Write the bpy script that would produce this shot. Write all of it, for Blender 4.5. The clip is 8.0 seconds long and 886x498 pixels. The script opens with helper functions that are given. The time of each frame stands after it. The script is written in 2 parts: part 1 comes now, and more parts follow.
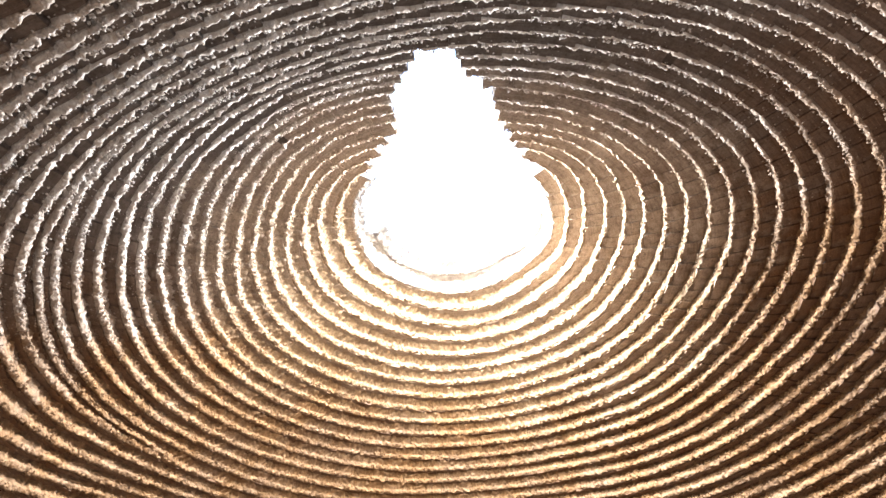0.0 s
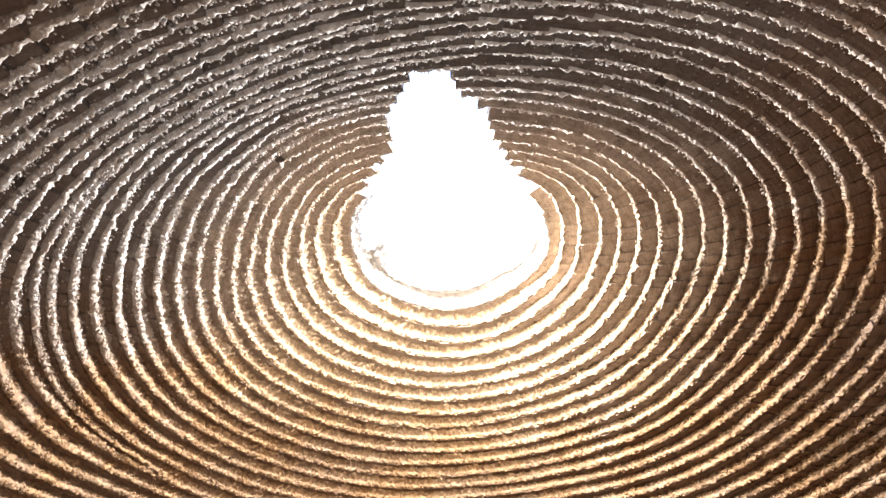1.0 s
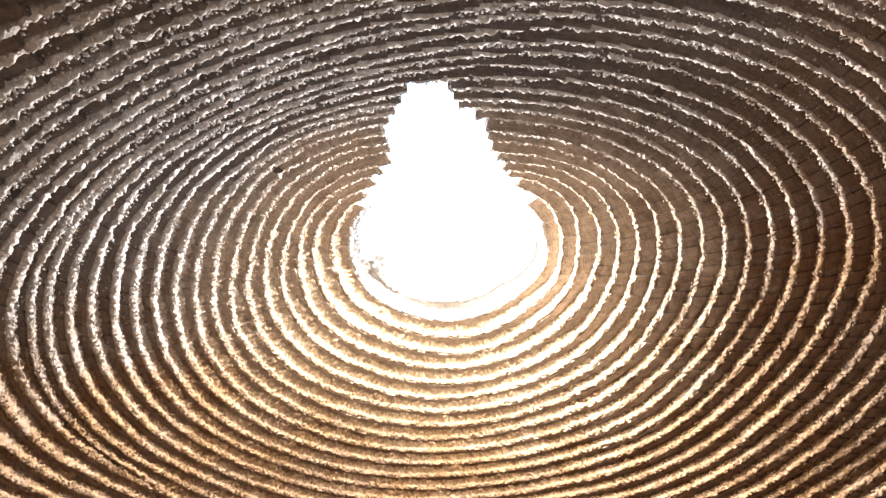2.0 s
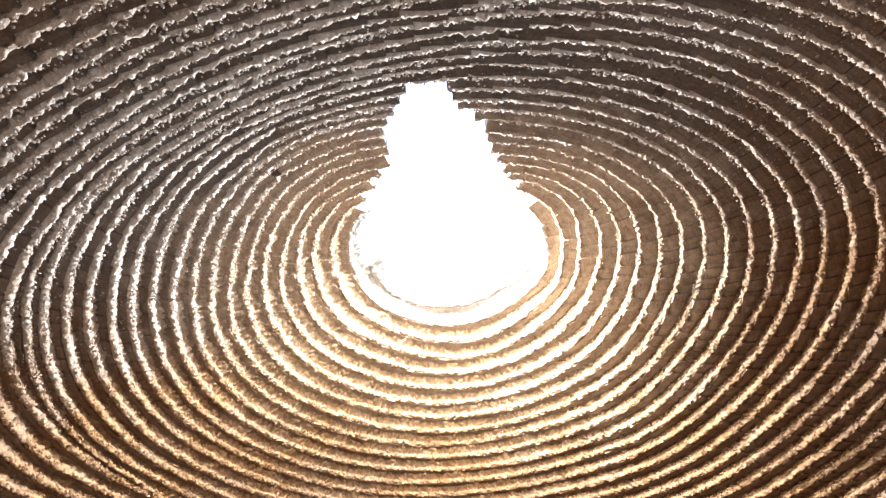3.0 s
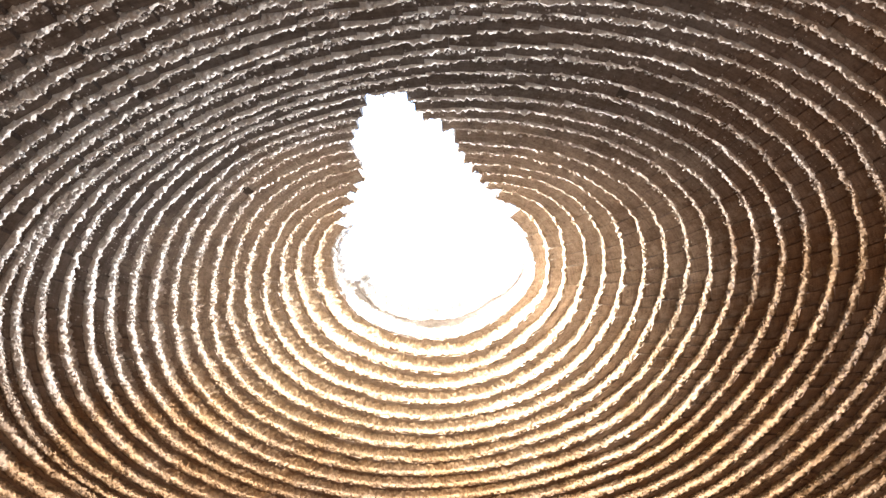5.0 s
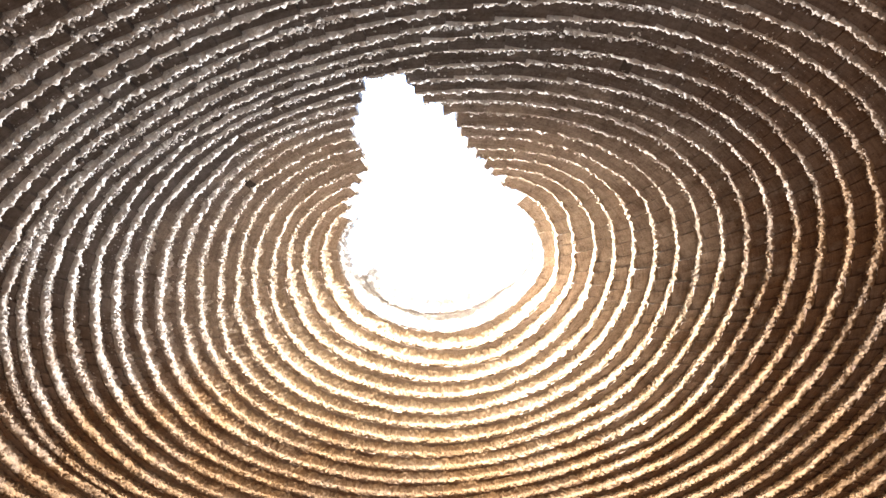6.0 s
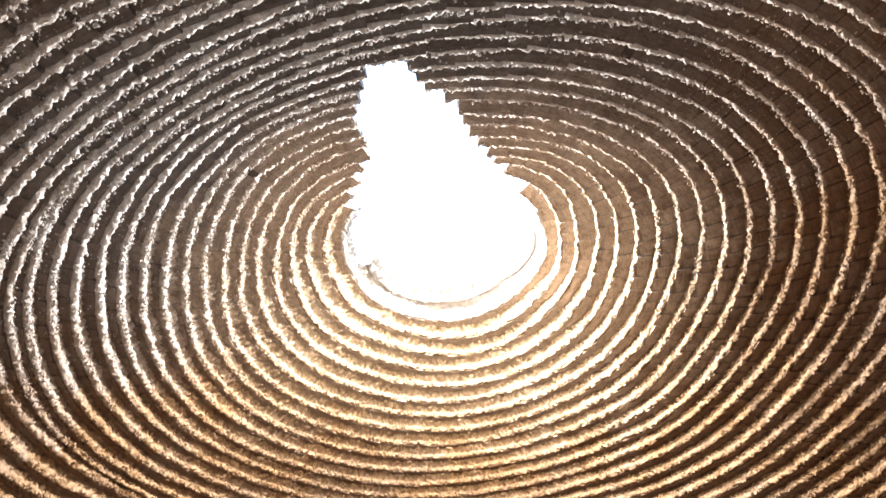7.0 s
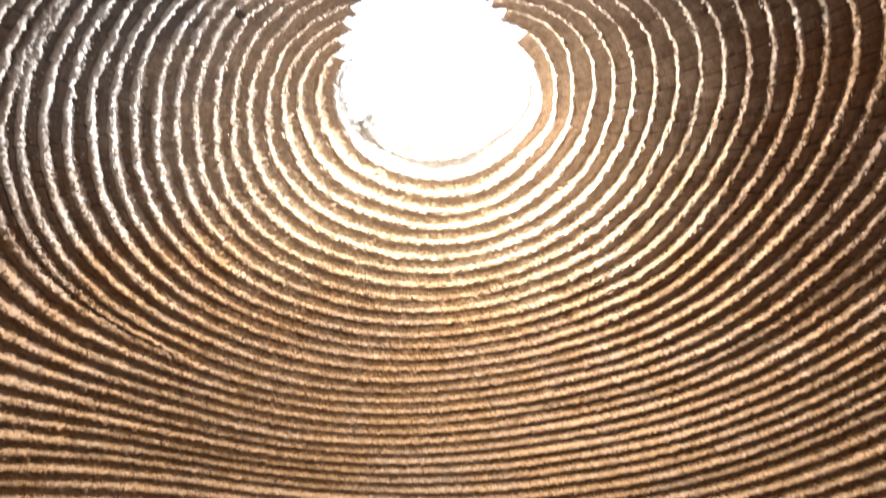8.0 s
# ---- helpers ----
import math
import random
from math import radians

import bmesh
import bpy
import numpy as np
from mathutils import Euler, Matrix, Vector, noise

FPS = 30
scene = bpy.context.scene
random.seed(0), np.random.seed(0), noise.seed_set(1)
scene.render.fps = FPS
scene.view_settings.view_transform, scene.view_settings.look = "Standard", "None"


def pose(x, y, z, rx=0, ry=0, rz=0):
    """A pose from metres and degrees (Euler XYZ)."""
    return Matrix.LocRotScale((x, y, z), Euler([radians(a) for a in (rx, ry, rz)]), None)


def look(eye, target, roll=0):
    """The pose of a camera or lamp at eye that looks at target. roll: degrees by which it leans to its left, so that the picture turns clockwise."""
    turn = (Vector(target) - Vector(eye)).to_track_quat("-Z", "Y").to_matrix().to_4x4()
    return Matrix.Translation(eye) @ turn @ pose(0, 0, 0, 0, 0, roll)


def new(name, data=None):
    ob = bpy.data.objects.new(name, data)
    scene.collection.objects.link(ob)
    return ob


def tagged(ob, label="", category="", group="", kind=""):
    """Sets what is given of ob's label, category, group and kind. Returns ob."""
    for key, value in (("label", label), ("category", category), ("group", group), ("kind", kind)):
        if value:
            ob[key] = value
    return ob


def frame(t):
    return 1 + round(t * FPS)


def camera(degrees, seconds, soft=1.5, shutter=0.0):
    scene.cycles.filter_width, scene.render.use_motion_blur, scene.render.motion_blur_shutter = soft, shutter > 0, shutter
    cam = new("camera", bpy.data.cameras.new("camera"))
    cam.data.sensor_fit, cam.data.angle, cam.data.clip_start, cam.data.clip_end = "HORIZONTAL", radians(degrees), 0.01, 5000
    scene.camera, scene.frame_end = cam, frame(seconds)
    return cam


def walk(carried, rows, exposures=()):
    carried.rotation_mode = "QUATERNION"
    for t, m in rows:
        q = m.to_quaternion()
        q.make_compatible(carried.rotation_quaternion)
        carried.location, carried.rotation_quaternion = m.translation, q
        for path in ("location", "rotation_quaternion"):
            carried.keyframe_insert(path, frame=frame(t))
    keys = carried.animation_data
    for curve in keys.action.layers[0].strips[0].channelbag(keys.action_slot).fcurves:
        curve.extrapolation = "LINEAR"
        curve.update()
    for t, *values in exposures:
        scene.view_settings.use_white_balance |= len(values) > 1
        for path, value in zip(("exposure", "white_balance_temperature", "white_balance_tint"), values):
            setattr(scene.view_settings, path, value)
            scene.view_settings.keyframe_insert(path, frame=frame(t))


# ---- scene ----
cam = camera(69.1, 8.0, shutter=0.5)
ROWS = [
    (0.0, -0.1675, -3.57, 1.7521, 130.569, 0.568, 0.0),
    (0.5, -0.1582, -3.5894, 1.7556, 131.258, 0.607, -0.046),
    (1.0, -0.1521, -3.5979, 1.7566, 131.828, 0.636, -0.126),
    (1.5, -0.1437, -3.5975, 1.7623, 132.378, 0.644, -0.119),
    (3.0, -0.1394, -3.5536, 1.7648, 133.431, 0.877, 0.146),
    (3.5, -0.1105, -3.5294, 1.77, 133.893, 1.001, 0.279),
    (4.0, -0.0158, -3.5256, 1.776, 134.326, 1.104, 0.512),
    (4.5, 0.0399, -3.5338, 1.7812, 134.652, 1.199, 1.185),
    (6.0, 0.0853, -3.425, 1.7621, 134.862, 2.171, 4.387),
    (6.5, 0.0927, -3.4152, 1.7575, 134.769, 2.182, 4.62),
    (7.0, 0.0877, -3.4157, 1.7386, 134.196, 2.208, 4.866),
    (7.5, 0.082, -3.3734, 1.6653, 130.15, 2.274, 4.804),
    (8.0, 0.035, -3.3441, 1.6049, 123.259, 2.843, 4.017),
]
walk(cam, [(t, pose(x, y, z, rx, ry, rz)) for t, x, y, z, rx, ry, rz in ROWS], exposures=[(0.0, 4.36), (6.5, 4.3), (8.0, 4.2)])

# ---- daylight ----
world = bpy.data.worlds.new("sky")
scene.world = world
world.use_nodes = True
wn = world.node_tree.nodes
sky = wn.new("ShaderNodeTexSky")
sky.sky_type, sky.sun_disc = "NISHITA", False
sky.sun_elevation, sky.sun_rotation = radians(58), radians(200)
world.node_tree.links.new(sky.outputs["Color"], wn["Background"].inputs["Color"])
wn["Background"].inputs["Strength"].default_value = 0.15


def daylight(name, m, sx, sy, watts, colour, spread=180):
    """The sky's light, entering at an opening of the dome."""
    data = bpy.data.lights.new(name, "AREA")
    data.shape, data.size, data.size_y, data.energy, data.color = "ELLIPSE", sx, sy, watts, colour
    data.spread = radians(spread)
    ob = new(name, data)
    ob.matrix_world = m
    return ob


# ---- the dome's form ----
UNIT, TOP = 0.075, 4.5          # metres to one unit of the form; height of the form's zero
RADIUS = (0.06118, -0.2493, 0.91011, 0.75098)
HEIGHT = (-0.02669, -0.01842, -0.67475, -0.0553)
# how the hand-laid rings stray from true circles: one, two and three waves round, growing with the distance from the crown
R_STRAY = (-0.00353, 0.03006, -0.01187, -0.01131, 0.02178, 0.06399, -0.04794, 0.03182, 0.07001, -0.02921, 0.02169, 0.04586, -0.01146, 0.00659, -0.00218, 0.02931)
H_STRAY = (-0.00585, 0.04933, 0.00549, -0.01893, 0.02428, 0.05615, 0.01943, 0.01065, 0.03731, 0.05131, 0.00206, -0.00262, -0.07056, -0.0023, -0.00028, 0.00944)
SPRING, LAST = 28, 37           # courses from the crown; below SPRING the dome runs on straight to the wall
# the breach beside the crown, widened to its glow: course by course, from one bearing to the other
BREACH = {1: (82, 260), 2: (129, 221), 3: (139, 205.5), 4: (148.4, 198), 5: (155.4, 193.8), 6: (160.8, 190), 7: (163, 187),
          8: (164.2, 185.2), 9: (165.3, 184.2), 10: (167.3, 181.8), 11: (169.2, 178.9), 12: (170.9, 178.1), 13: (172.3, 177.4)}
# a finer drift of the rings, up to five waves round, with its growth from course to course
DRIFT = ((-0.0465, 0.0066, 0.0625, 0.0187, -0.0312, 0.0013, 0.0029, -0.0023, -0.0078, 0.0052, 0.0159),
         (0.0009, 0.0071, 0.0315, 0.0116, 0.0563, -0.0058, 0.0040, -0.0317, 0.0549, -0.0265, -0.0101),
         (-0.0392, -0.0098, 0.0517, 0.0889, 0.0888, 0.0174, -0.1128, -0.0136, 0.0872, 0.0064, -0.0747),
         (-0.0552, -0.0256, 0.1021, 0.1866, -0.1089, -0.1893, 0.0470, 0.0930, -0.1162, 0.0156, 0.0876))
# a short course wedged in between two others, which give way to it
WEDGE, WEDGED = 18.5, (62, 150)
GIVES_WAY = (0.0022, -0.0444)
# bearings of blackish bricks that paint the dark of missing-brick holes
DARK_HOLES = {15: (156.8,), 21: (141.5,), 9: (142.5,), 14: (203,)}


def lattice(seed, n):
    return np.random.RandomState(seed).rand(n, n) * 2 - 1


LAT = [lattice(s, 256) for s in range(7)]


def grain(u, v, k=0):
    """Smooth noise between -1 and 1 over arrays u and v."""
    u, v = np.asarray(u, float), np.asarray(v, float)
    a, b = np.floor(u).astype(int), np.floor(v).astype(int)
    fu, fv = u - a, v - b
    fu, fv = fu * fu * (3 - 2 * fu), fv * fv * (3 - 2 * fv)
    g = LAT[k % 7]
    def q(i, j):
        return g[i % 256, j % 256]
    return (q(a, b) * (1 - fu) + q(a + 1, b) * fu) * (1 - fv) + (q(a, b + 1) * (1 - fu) + q(a + 1, b + 1) * fu) * fv


def fbm(u, v, k=0, n=3):
    return sum(grain(u * 2.03 ** j + 17 * j, v * 2.03 ** j + 5 * j, k + j) * 0.55 ** j for j in range(n))


def drift(i, th):
    """Metres by which course i runs outside and below its true ring at the bearings th."""
    s, crown = min(i, 30) / 20 - 0.7, min(i / 4, 1)          # the rings near the crown are rounder
    out = 0 * th
    for power, (level, *turns) in enumerate(DRIFT):
        wave = level + sum(k * (crown if n > 3 else 1) * (np.sin if n % 2 else np.cos)((n // 2 + 1) * th) for n, k in enumerate(turns))
        out = out + s ** power * wave
    near = np.exp(-((np.degrees(th) - 108 + 180) % 360 - 180) ** 2 / (2 * 24.0 ** 2))
    return out + near * GIVES_WAY[0 if i > WEDGE else 1] * math.exp(-abs(i - WEDGE) / 1.6)


def lip(i, th):
    """Radius and height in metres of course i's lower inner edge at the bearings th."""
    th = np.asarray(th, float)
    if i == WEDGE:                  # it leaves the course above at one end and joins the one below at the other
        d = np.degrees(th)
        f = 0.5 + 0.4 * np.clip((84 - d) / 22, 0, 1) ** 2 - 0.42 * np.clip((d - 126) / 24, 0, 1) ** 2
        (r, h), (r2, h2) = lip(18, th), lip(19, th)
        return r + f * (r2 - r) + 0.006 * grain(th * 9, 0 * th + 3, 1), h + f * (h2 - h)
    s = min(i, SPRING) / 20.0 - 0.5
    waves = []
    for n in (1, 2, 3):
        for wave in (np.cos(n * th), np.sin(n * th)):
            waves += ([wave] if n > 1 else []) + [s * wave, (s * s - 0.2) * wave]
    r = np.polyval(RADIUS, s) + sum(k * w for k, w in zip(R_STRAY, waves))
    h = np.polyval(HEIGHT, s) + sum(k * w for k, w in zip(H_STRAY, waves))
    r, h = 30 * UNIT * r, TOP + 30 * UNIT * h
    more = max(i - SPRING, 0)
    off, lean = drift(i, th), radians(55) * min(max((i - 8) / 14, 0), 1)
    r, h = r + more * 0.075 + off * math.cos(lean), h - more * 0.085 - off * math.sin(lean)
    # hand-laid courses wander a little
    x, y = np.cos(th) * 2.2, np.sin(th) * 2.2
    wander = grain(x + 31 * i, y + 7.3 * i, 1) * 0.005 + grain(x * 3 + 11 * i, y * 3 + 3 * i, 2) * 0.005
    return r + wander, h + grain(x * 1.5 + 5.1 * i, y * 1.5 + 9 * i, 3) * 0.008


def above(i):
    return 18 if i == WEDGE else i - 1


def below(i):
    return 19 if i == WEDGE else i + 1


def around(r, th):
    return -r * np.sin(th), r * np.cos(th)


def arc(i):
    """The bearings, in radians, between which course i stands."""
    if i in BREACH:
        lo, hi = BREACH[i]
        return radians(hi - 360), radians(lo)
    if i == WEDGE:
        return radians(WEDGED[0]), radians(WEDGED[1])
    return radians(-180), radians(180)


def whole(i):
    return i not in BREACH and i != WEDGE


# ---- materials ----
def material(name):
    m = bpy.data.materials.new(name)
    m.use_nodes = True
    return m, m.node_tree.nodes, m.node_tree.links, m.node_tree.nodes["Principled BSDF"]


def ramp(nodes, links, source, stops):
    r = nodes.new("ShaderNodeValToRGB")
    while len(r.color_ramp.elements) < len(stops):
        r.color_ramp.elements.new(0.5)
    for e, (p, c) in zip(r.color_ramp.elements, stops):
        e.position, e.color = p, (*c, 1)
    links.new(source, r.inputs["Fac"])
    return r.outputs["Color"]


def noise_node(nodes, links, coord, scale, detail=5, rough=0.6):
    n = nodes.new("ShaderNodeTexNoise")
    n.inputs["Scale"].default_value, n.inputs["Detail"].default_value, n.inputs["Roughness"].default_value = scale, detail, rough
    links.new(coord, n.inputs["Vector"])
    return n.outputs["Fac"]


def mixed(nodes, links, kind, fac, a, b):
    m = nodes.new("ShaderNodeMix")
    m.data_type, m.blend_type = "RGBA", kind
    for sock, val in ((m.inputs[0], fac), (m.inputs[6], a), (m.inputs[7], b)):
        if hasattr(val, "links"):
            links.new(val, sock)
        else:
            sock.default_value = val if isinstance(val, float) else (*val, 1)
    return m.outputs[2]


def masonry(name, stops, mottled, bump, single, fine=90.0, glare=None, streaks=False):
    """Fired clay or mortar: a tone of its own for each piece, soot and lime in clouds, fine grit."""
    m, nodes, links, out = material(name)
    where = nodes.new("ShaderNodeNewGeometry")
    place = where.outputs["Position"]
    if single:
        rnd = nodes.new("ShaderNodeObjectInfo").outputs["Random"]
    else:
        rnd = where.outputs["Random Per Island"]
    base = ramp(nodes, links, rnd, stops)
    cloud = noise_node(nodes, links, place, 2.3, 4)
    base = mixed(nodes, links, "MIX", ramp(nodes, links, cloud, [(0.42, (0, 0, 0)), (0.68, (mottled, mottled, mottled))]), base, (0.30, 0.26, 0.235))
    if glare:
        # cool light by the breach and glare at the crown, painted in as blotches
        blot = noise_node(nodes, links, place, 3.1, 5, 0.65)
        for centre, reach, colour in (((-0.5, -1.8, 4.2), (0.35, 0.9), glare[0]), ((0, 0, 5.1), (0.36, 0.68), glare[1])):
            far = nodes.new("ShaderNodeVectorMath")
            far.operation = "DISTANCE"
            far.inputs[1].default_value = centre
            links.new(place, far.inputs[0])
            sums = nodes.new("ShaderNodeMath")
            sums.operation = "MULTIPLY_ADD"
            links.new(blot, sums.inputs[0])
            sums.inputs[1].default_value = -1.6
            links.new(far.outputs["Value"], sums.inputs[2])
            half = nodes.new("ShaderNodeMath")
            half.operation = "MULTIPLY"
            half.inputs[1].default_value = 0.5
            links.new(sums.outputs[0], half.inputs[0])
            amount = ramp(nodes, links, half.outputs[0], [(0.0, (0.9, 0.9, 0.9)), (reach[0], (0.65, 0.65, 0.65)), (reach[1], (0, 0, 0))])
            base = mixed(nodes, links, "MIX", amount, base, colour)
    grit = noise_node(nodes, links, place, fine, 4, 0.7)
    lumps = noise_node(nodes, links, place, 22.0, 4, 0.65)
    if streaks:
        # trowel and brush marks that run along the rings
        split = nodes.new("ShaderNodeSeparateXYZ")
        links.new(place, split.inputs[0])
        flat = nodes.new("ShaderNodeVectorMath")
        flat.operation = "MULTIPLY"
        flat.inputs[1].default_value = (1, 1, 0)
        links.new(place, flat.inputs[0])
        radius = nodes.new("ShaderNodeVectorMath")
        radius.operation = "LENGTH"
        links.new(flat.outputs[0], radius.inputs[0])
        turn = nodes.new("ShaderNodeMath")
        turn.operation = "ARCTAN2"
        links.new(split.outputs["Y"], turn.inputs[0])
        links.new(split.outputs["X"], turn.inputs[1])
        ring = nodes.new("ShaderNodeCombineXYZ")
        for k, (source, scale) in enumerate(((radius.outputs["Value"], 95.0), (turn.outputs[0], 9.0), (split.outputs["Z"], 60.0))):
            times = nodes.new("ShaderNodeMath")
            times.operation = "MULTIPLY"
            times.inputs[1].default_value = scale
            links.new(source, times.inputs[0])
            links.new(times.outputs[0], ring.inputs[k])
        marks = noise_node(nodes, links, ring.outputs[0], 1.0, 4, 0.65)
        base = mixed(nodes, links, "MULTIPLY", 0.7, base, ramp(nodes, links, marks, [(0.36, (0.6, 0.56, 0.53)), (0.55, (1, 1, 1))]))
        pits = noise_node(nodes, links, place, 48.0, 2, 0.5)
        base = mixed(nodes, links, "MULTIPLY", 0.8, base, ramp(nodes, links, pits, [(0.27, (0.35, 0.32, 0.3)), (0.34, (1, 1, 1))]))
    base = mixed(nodes, links, "MULTIPLY", 0.6, base, ramp(nodes, links, lumps, [(0.34, (0.5, 0.47, 0.45)), (0.56, (1, 1, 1))]))
    base = mixed(nodes, links, "MULTIPLY", 0.75, base, ramp(nodes, links, grit, [(0.3, (0.55, 0.52, 0.5)), (0.6, (1, 1, 1))]))
    links.new(base, out.inputs["Base Color"])
    out.inputs["Roughness"].default_value = 0.92
    out.inputs["Specular IOR Level"].default_value = 0.2
    b = nodes.new("ShaderNodeBump")
    b.inputs["Strength"].default_value, b.inputs["Distance"].default_value = bump, 0.008
    links.new(grit, b.inputs["Height"])
    coarse = nodes.new("ShaderNodeBump")
    coarse.inputs["Strength"].default_value, coarse.inputs["Distance"].default_value = 0.6 * bump, 0.03
    links.new(marks if streaks else lumps, coarse.inputs["Height"])
    links.new(coarse.outputs["Normal"], b.inputs["Normal"])
    links.new(b.outputs["Normal"], out.inputs["Normal"])
    return m


CLAY = [(0.0, (0.148, 0.083, 0.047)), (0.35, (0.156, 0.088, 0.051)), (0.7, (0.163, 0.094, 0.055)), (0.93, (0.154, 0.092, 0.058)), (1.0, (0.138, 0.082, 0.052))]
# painted glare for brick and mortar: first by the breach, then at the crown
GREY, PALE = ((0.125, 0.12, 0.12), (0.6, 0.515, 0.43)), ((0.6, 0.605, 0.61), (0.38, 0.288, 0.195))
brick_one = masonry("fired clay, single bricks", CLAY, 0.25, 0.5, True, glare=GREY, streaks=True)
dark_hole = masonry("dark of missing-brick holes", [(0.0, (0.05, 0.042, 0.038)), (1.0, (0.07, 0.058, 0.05))], 0.1, 0.6, True)
brick_many = masonry("fired clay", CLAY, 0.25, 0.5, False, glare=GREY, streaks=True)
mortar = masonry("crumbling lime mortar", [(0.0, (0.28, 0.176, 0.096)), (1.0, (0.31, 0.197, 0.11))], 0.3, 0.75, False, 75.0, glare=PALE)
bed = masonry("dark joint mortar", [(0.0, (0.15, 0.095, 0.065)), (1.0, (0.17, 0.11, 0.075))], 0.3, 0.6, False, glare=GREY)
# paints the overexposed white of the innermost rings into their colour
crown_glare = masonry("crown glare white", [(0.0, (0.62, 0.60, 0.57)), (1.0, (0.66, 0.64, 0.61))], 0.1, 0.8, False, 120.0)
earth = masonry("trodden sandy earth", [(0.0, (0.2, 0.15, 0.105)), (1.0, (0.228, 0.17, 0.118))], 0.15, 0.8, False, 30.0)


# ---- building ----
def mesh_object(name, verts, faces, mat, parent=None, smooth=False):
    me = bpy.data.meshes.new(name)
    me.from_pydata(verts, [], faces)
    me.materials.append(mat)
    if smooth:
        me.polygons.foreach_set("use_smooth", np.ones(len(me.polygons), bool))
    me.update()
    ob = new(name, me)
    if parent:
        ob.parent = parent
    return ob


def grid_faces(n, k, closed, start=0):
    """Quads of a strip of n stations with k points each."""
    a = np.arange(n if closed else n - 1)[:, None] * k + np.arange(k - 1)[None]
    b = (a + k) % (n * k) if closed else a + k
    return (np.stack([a, a + 1, b + 1, b], -1).reshape(-1, 4) + start).tolist()


def course_core(i, dome):
    """The bedded body of one ring of the dome, a little behind its bricks' faces."""
    lo, hi = arc(i)
    closed = whole(i)
    n = max(96, int((hi - lo) * 60))
    th = np.linspace(lo, hi, n, endpoint=not closed)
    r, h = lip(i, th)
    h2 = lip(above(i), th)[1]
    prof = [(0.5, h2 + 0.004), (0.5, h + 0.0035), (0.05, h + 0.0035), (0.024, h + 0.03), (0.024, h2 + 0.004)]
    rnd, rings = random.Random(700 + i), []
    for d, z in prof:
        bearing = th.copy()
        if not closed:                        # broken ends
            bearing[0] += rnd.uniform(-0.01, 0.035) / (r[0] + 0.1)
            bearing[-1] -= rnd.uniform(-0.01, 0.035) / (r[-1] + 0.1)
        rings.append(np.stack([*around(r + d, bearing), z], -1))
    pts = np.stack(rings, 1)
    pts = np.concatenate([pts, pts[:, :1]], 1)
    faces = grid_faces(n, 6, closed)
    if not closed:
        faces += [[0, 1, 2, 3, 4], [(n - 1) * 6 + q for q in (4, 3, 2, 1, 0)]]
    return mesh_object("course", pts.reshape(-1, 3).tolist(), faces, crown_glare if i < 2 else bed, dome)      # the crown's overexposed ring is painted white


def heavy(th):
    """How thick the mortar crust is: heavier on the far side, thinner towards the breach."""
    return 0.95 + 0.26 * np.cos(th - 0.75)


def course_crust(i, parent, step=0.006):
    """The crumbling mortar along a ring's lip and inner face."""
    lo, hi = arc(i)
    closed = whole(i)
    n = int((hi - lo) * float(lip(i, np.array([(lo + hi) / 2]))[0][0]) / step)
    th = np.linspace(lo, hi, n, endpoint=not closed)
    r, h = lip(i, th)
    h2 = lip(above(i), th)[1]
    tall = h2 - h
    x, y = np.cos(th) * r, np.sin(th) * r
    s = th * r.mean()
    worn = np.clip(fbm(x * 7 + 40 * i, y * 7, 1) * 0.6 + 0.5, 0, 1)           # how much mortar is left
    room = np.clip((r - lip(above(i), th)[0]) / 0.1, 0.3, 1.15)
    thick = heavy(th) * np.clip(room, 0.6, 1)
    fillet = 0.056 * room * np.clip((thick - 0.8) / 0.3, 0, 1) * (0.75 + 0.5 * worn)      # mortar pressed into the corner above the face
    jag = fbm(x * 60, y * 60 + 13 * i, 2, 3)
    tooth = np.abs(fbm(x * 34 + 3 * i, y * 34, 4, 3))
    shape = [(0.052, 0.022, 0.0), (0.037, 0.014, 0.3), (0.027, 0.007, 0.8), (0.018, 0.005, 1.0), (0.010, 0.011, 1.0), (0.004, 0.019, 1.0), (0.000, 0.028, 1.0)]
    rows = []
    for k, (dr, dz, amount) in enumerate(shape):
        rough = fbm(s * 66 + 9 * i, np.full(n, k * 1.25 + i), 3, 4)
        rows.append((dr * thick - 0.012 * amount * worn + 0.012 * amount * thick * rough + 0.005 * jag * amount,
                     dz - amount * (0.007 * tooth + 0.006 * jag * (0.4 + 0.6 * worn)) + 0.005 * rough * amount))
    for k, f in enumerate((0.46, 0.57, 0.68, 0.79, 0.9, 1.0)):
        rough = fbm(s * 66 + 3 * i, np.full(n, k * 1.25 + i + 50), 5, 4)
        rows.append((0.002 + 0.006 * f - 0.008 * worn + 0.014 * rough - fillet * ((f - 0.46) / 0.54) ** 1.35, tall * f + 0.005 * rough + (0.006 if f == 1.0 else 0)))
    grit = np.random.RandomState(int(900 + 2 * i))
    rows = [(dr + 0.0012 * (2 * grit.rand(n) - 1), dz + 0.0012 * (2 * grit.rand(n) - 1)) for dr, dz in rows]
    pts = np.stack([np.stack([*around(r + dr, th), h + dz], -1) for dr, dz in rows], 1)
    # crusts next to the crown take the same painted white
    return tagged(mesh_object("mortar_crust", pts.reshape(-1, 3).tolist(), grid_faces(n, len(rows), closed), crown_glare if i < 3 else mortar, parent, True), "crumbling pale lime mortar crust")


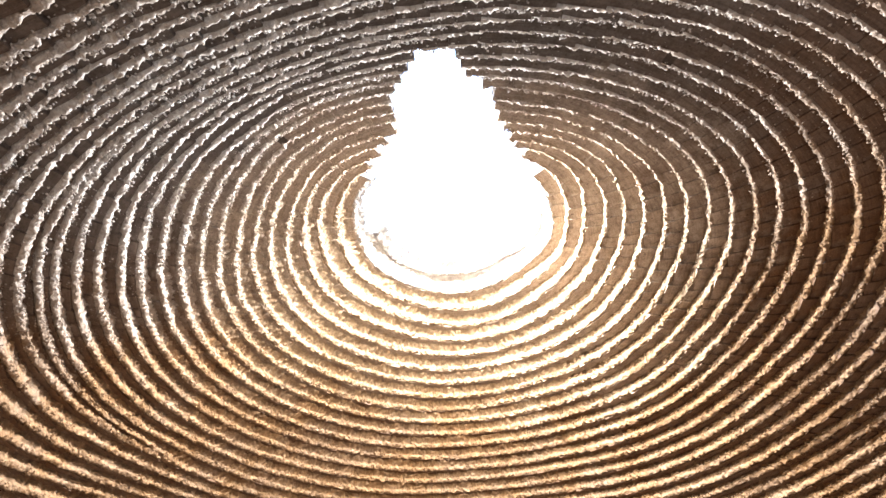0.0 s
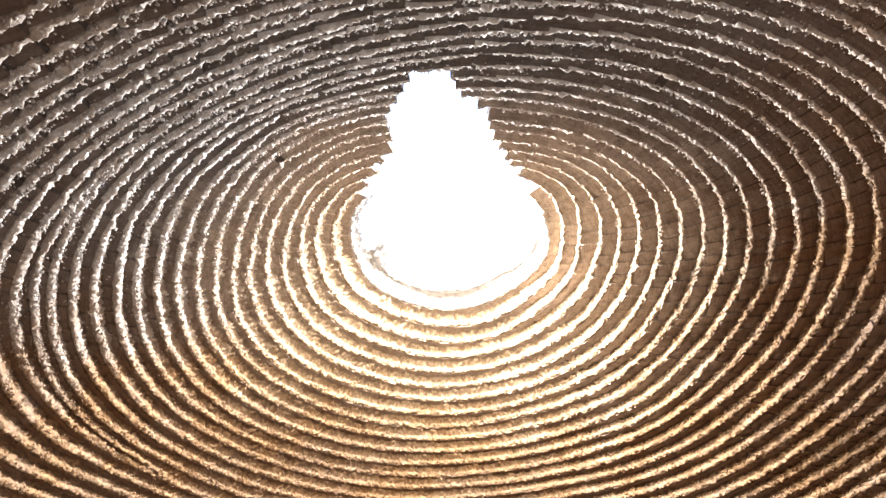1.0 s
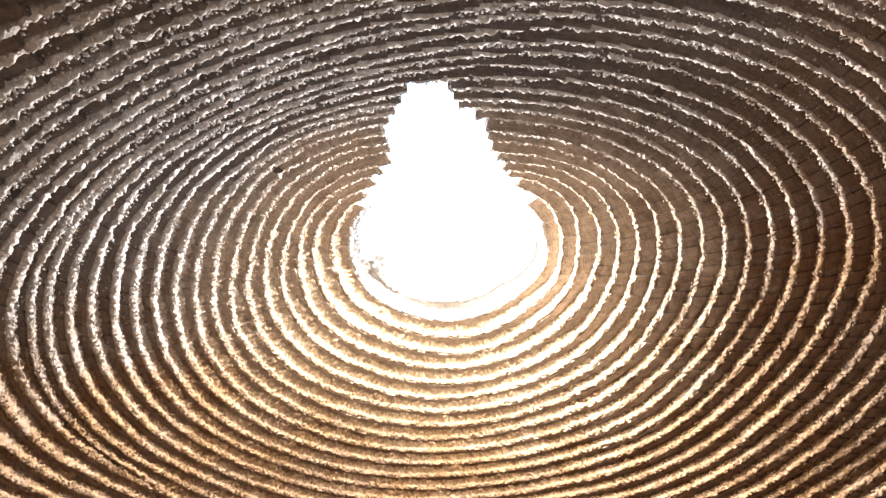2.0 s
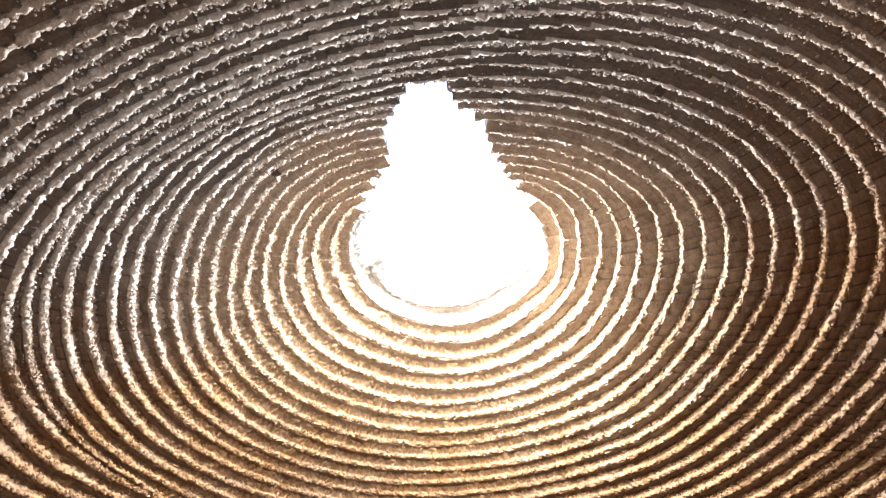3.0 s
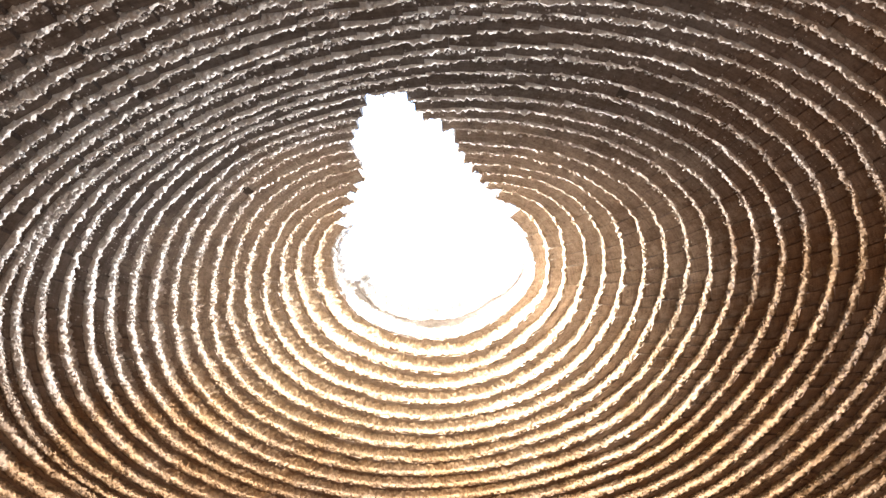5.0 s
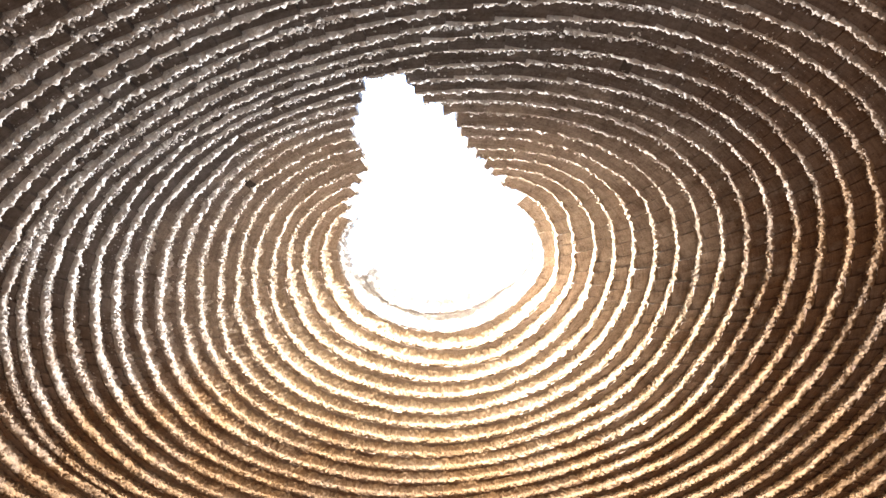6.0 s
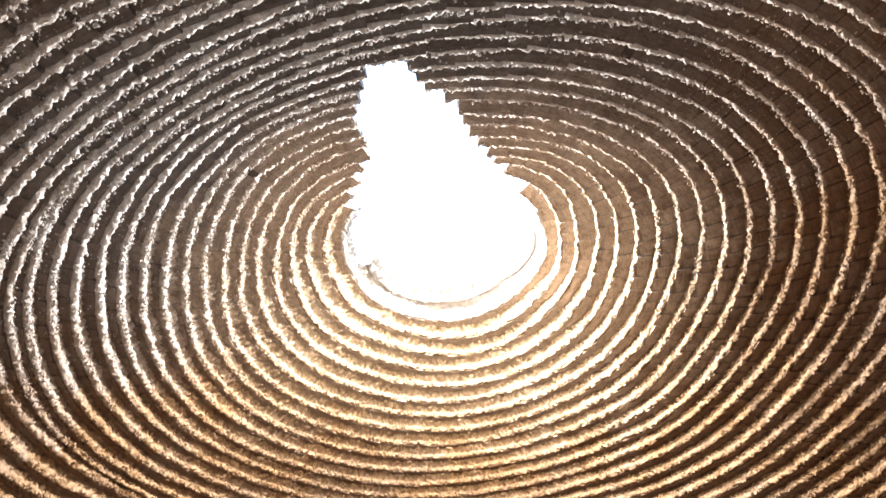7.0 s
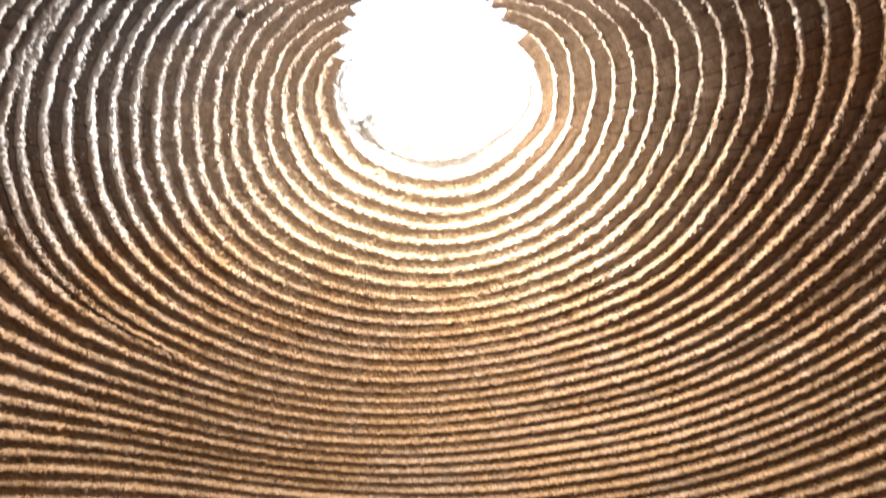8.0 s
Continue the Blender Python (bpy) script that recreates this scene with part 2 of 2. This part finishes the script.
def course_crumbs(i, parent):
    """Bits of mortar that cling to a ring's lip and underside."""
    rnd = np.random.RandomState(int(500 + 2 * i))
    lo, hi = arc(i)
    n = int((hi - lo) * float(lip(i, np.array([(lo + hi) / 2]))[0][0]) * 310)
    th = lo + (hi - lo) * rnd.rand(n)
    r, h = lip(i, th)
    deep = lip(below(i), th)[0] - r
    rough_side = 0.72 + 0.28 * np.cos(th - 2.0)         # the half round the doorway keeps fewer crumbs
    keep = (fbm(np.cos(th) * 5 + 9 * i, np.sin(th) * 5, 6) + 0.5 * rnd.rand(n) > -0.05) & (rnd.rand(n) < rough_side)
    th, r, h, deep = th[keep], r[keep], h[keep], deep[keep]
    n = len(th)
    stuck = rnd.rand(n) < 0.72                # on the lip's face; the others under the bricks
    off = np.where(stuck, 0.034 * rnd.rand(n) - 0.019, 0.02 + deep * rnd.rand(n) ** 1.8)
    rise = np.where(stuck, np.maximum(0.0, 0.006 - off) * 0.6 + 0.022 * rnd.rand(n) ** 2, 0.0)
    size = np.where(stuck, 0.0034, 0.0018) + 0.006 * rnd.rand(n) ** 3
    spin = rnd.rand(n) * 6.28
    cx, cy = around(r + off, th)
    cz = h + rise - 0.001 + 0.3 * size * rnd.rand(n)
    corner = [(1, 0, 0), (0, 1, 0), (-1, 0, 0), (0, -1, 0), (0, 0, -1), (0, 0, 1)]
    pts = []
    for a, b, c in corner:
        w = size * (0.7 + 0.6 * rnd.rand(n))
        pts.append(np.stack([cx + w * (a * np.cos(spin) - b * np.sin(spin)), cy + w * (a * np.sin(spin) + b * np.cos(spin)), cz + w * c], -1))
    pts = np.stack(pts, 1).reshape(-1, 3)
    tri = np.array([(0, 1, 5), (1, 2, 5), (2, 3, 5), (3, 0, 5), (1, 0, 4), (2, 1, 4), (3, 2, 4), (0, 3, 4)])
    faces = (np.arange(n)[:, None, None] * 6 + tri[None]).reshape(-1, 3)
    return tagged(mesh_object("mortar_crumbs", pts.tolist(), faces.tolist(), mortar, parent, True), kind="stuff")


def brick_form(seed):
    """A worn brick's underside and flanks, one unit wide (x), deep (y, from the lip) and high, with chipped edges."""
    rnd = random.Random(seed)
    xs, ys = (-0.5, -0.46, 0.02, 0.46, 0.5), (0.0, 0.06, 0.55, 1.0)
    verts, faces = [], []
    for a, x in enumerate(xs):
        for b, y in enumerate(ys):
            edge = a in (0, 4) or b == 0
            lift = rnd.uniform(-0.003, 0.003) if edge else rnd.uniform(-0.012, 0.012)
            verts.append((x + (rnd.uniform(-0.03, 0.03) if a not in (0, 4) else rnd.uniform(0, 0.003) * (1 if a == 0 else -1)), y + rnd.uniform(-0.03, 0.03), lift))
    for a in range(4):
        for b in range(3):
            q = a * 4 + b
            faces.append((q, q + 1, q + 5, q + 4))
    rim = [0, 4, 8, 12, 16, 17, 18, 19, 15, 11, 7, 3, 2, 1]
    base = len(verts)
    verts += [(verts[q][0], verts[q][1], 0.9) for q in rim]
    m = len(rim)
    faces += [(rim[k], rim[(k + 1) % m], base + (k + 1) % m, base + k) for k in range(m)]
    return np.array(verts), faces


FORMS = [brick_form(s) for s in range(14)]


def course_bricks(i, parent, picked):
    """The bricks of one ring: those on the stretch picked(bearing) as pieces, the rest joined."""
    rnd = random.Random(100 + i)
    lo, hi = arc(i)
    t, verts, faces = lo, [], []
    while t < hi:
        r, h = (float(q[0]) for q in lip(i, np.array([t])))
        wide = rnd.choice((0.085, 0.1, 0.105, 0.11, 0.12, 0.19)) * rnd.uniform(0.92, 1.08)
        near_hole = [b for b in DARK_HOLES.get(i, ()) if math.degrees(t) % 360 <= b < math.degrees(t + (wide + 0.04) / r) % 360]
        if near_hole:
            gap = (radians(near_hole[0]) - t % (2 * math.pi)) * r
            if gap > 0.05:                    # an ordinary brick, cut short, comes first
                wide, near_hole = gap - 0.02, []
            else:
                wide = 0.05
        if t + (wide + 0.045) / r > hi:       # the closing brick is cut to fit
            wide = (hi - t) * r + 1e-6
        mid = t + wide / r / 2
        r, h = (float(q[0]) for q in lip(i, np.array([mid])))
        r2 = float(lip(below(i), np.array([mid]))[0][0])
        t += wide / r
        deep, form = r2 - r + 0.03, rnd.randrange(len(FORMS))
        m = (pose(*around(r + 0.0305 * float(heavy(mid)) - 0.0068 + rnd.uniform(-0.003, 0.003), mid), h + rnd.uniform(-0.001, 0.001), rnd.gauss(0, 0.1), rnd.gauss(0, 0.09), math.degrees(mid) + rnd.gauss(0, 0.6))
             @ Matrix.Diagonal((wide + rnd.uniform(0.0005, 0.0025), deep, 0.05, 1)))
        if near_hole:
            ob = tagged(new("brick", DARK_PIECES[form]), "blackish brick painted as a missing brick's dark hole")
            ob.parent, ob.matrix_basis = parent, m
        elif picked(mid):
            ob = new("brick", PIECES[form])
            ob.parent, ob.matrix_basis = parent, m
        else:
            v, f = FORMS[form]
            base = len(verts)
            mm = np.array(m)
            verts += (v @ mm[:3, :3].T + mm[:3, 3]).tolist()
            faces += [[q + base for q in face] for face in f]
    rest = mesh_object("brick_ring", verts, faces, brick_many, parent)
    return tagged(rest, kind="stuff")


# ---- the kiln ----
def piece_mesh(v, f, mat):
    me = bpy.data.meshes.new("brick")
    me.from_pydata(v.tolist(), [], [list(q) for q in f])
    me.materials.append(mat)
    return me


PIECES = [piece_mesh(*form, brick_one) for form in FORMS]
DARK_PIECES = [piece_mesh(*form, dark_hole) for form in FORMS]

dome = new("ceiling_dome")
tagged(dome, "corbelled brick kiln dome of stepped rings with a broken crown", "dome", kind="structure")
courses = {}
# the innermost course is left out, widening the crown's opening to its glow
for i in sorted([*range(1, LAST + 1), WEDGE]):
    courses[i] = course_core(i, dome)
    if i < 36:
        course_crust(i, courses[i])
        course_crumbs(i, courses[i])

DOOR = (radians(-137), radians(-119))      # bearings of the stokehole doorway


def wall_part(name, lo, hi, bottom, top, parent):
    th = np.linspace(lo, hi, max(8, int((hi - lo) * 26)))
    r, h = lip(LAST, th)
    r, h = r + 0.09, (h + 0.004 if top is None else 0 * h + top)
    low = 0 * h + bottom
    prof = [(0.4, low), (0, low), (0, h), (0.4, h)]
    pts = np.stack([np.stack([*around(r + d, th), z], -1) for d, z in prof], 1)
    pts = np.concatenate([pts, pts[:, :1]], 1)
    n = len(th)
    faces = grid_faces(n, 5, False) + [[0, 1, 2, 3], [(n - 1) * 5 + q for q in (3, 2, 1, 0)]]
    return mesh_object(name, pts.reshape(-1, 3).tolist(), faces, brick_many, parent)


def round_wall():
    wall = tagged(wall_part("wall_round", DOOR[1], DOOR[0] + 2 * math.pi, -0.2, None, None), "round brick kiln wall under the dome with a doorway", "wall", kind="structure")
    wall_part("lintel", DOOR[0], DOOR[1], 1.75, None, wall)


def floor_sheet():
    g = np.linspace(-24, 24, 121)
    verts = [(x, y, 0.02 * float(grain(x * 1.3, y * 1.3, 2))) for x in g for y in g]
    return tagged(mesh_object("floor", verts, grid_faces(121, 121, False), earth, None, True), "trodden sandy earth floor of the kiln", "floor", kind="structure")


round_wall()
floor_sheet()

daylight("crown_daylight", pose(0.0, 0.0, 5.1, 0, -5), 0.95, 1.05, 43, (1.0, 0.975, 0.945))
daylight("breach_daylight", pose(-0.1, -1.35, 4.66, 44), 0.5, 1.35, 17, (1.0, 0.87, 0.69), 120)
daylight("doorway_daylight", look((3.05, -2.6, 1.0), (-1.5, -1.5, 3.7)), 0.9, 1.6, 0.55, (0.8, 0.91, 1.0), 100)

for i in sorted([*range(2, LAST + 1), WEDGE]):
    near = (lambda th: abs(math.degrees(th)) > 149) if 9 <= i <= 22 else (lambda th: False)
    course_bricks(i, courses[i], near)
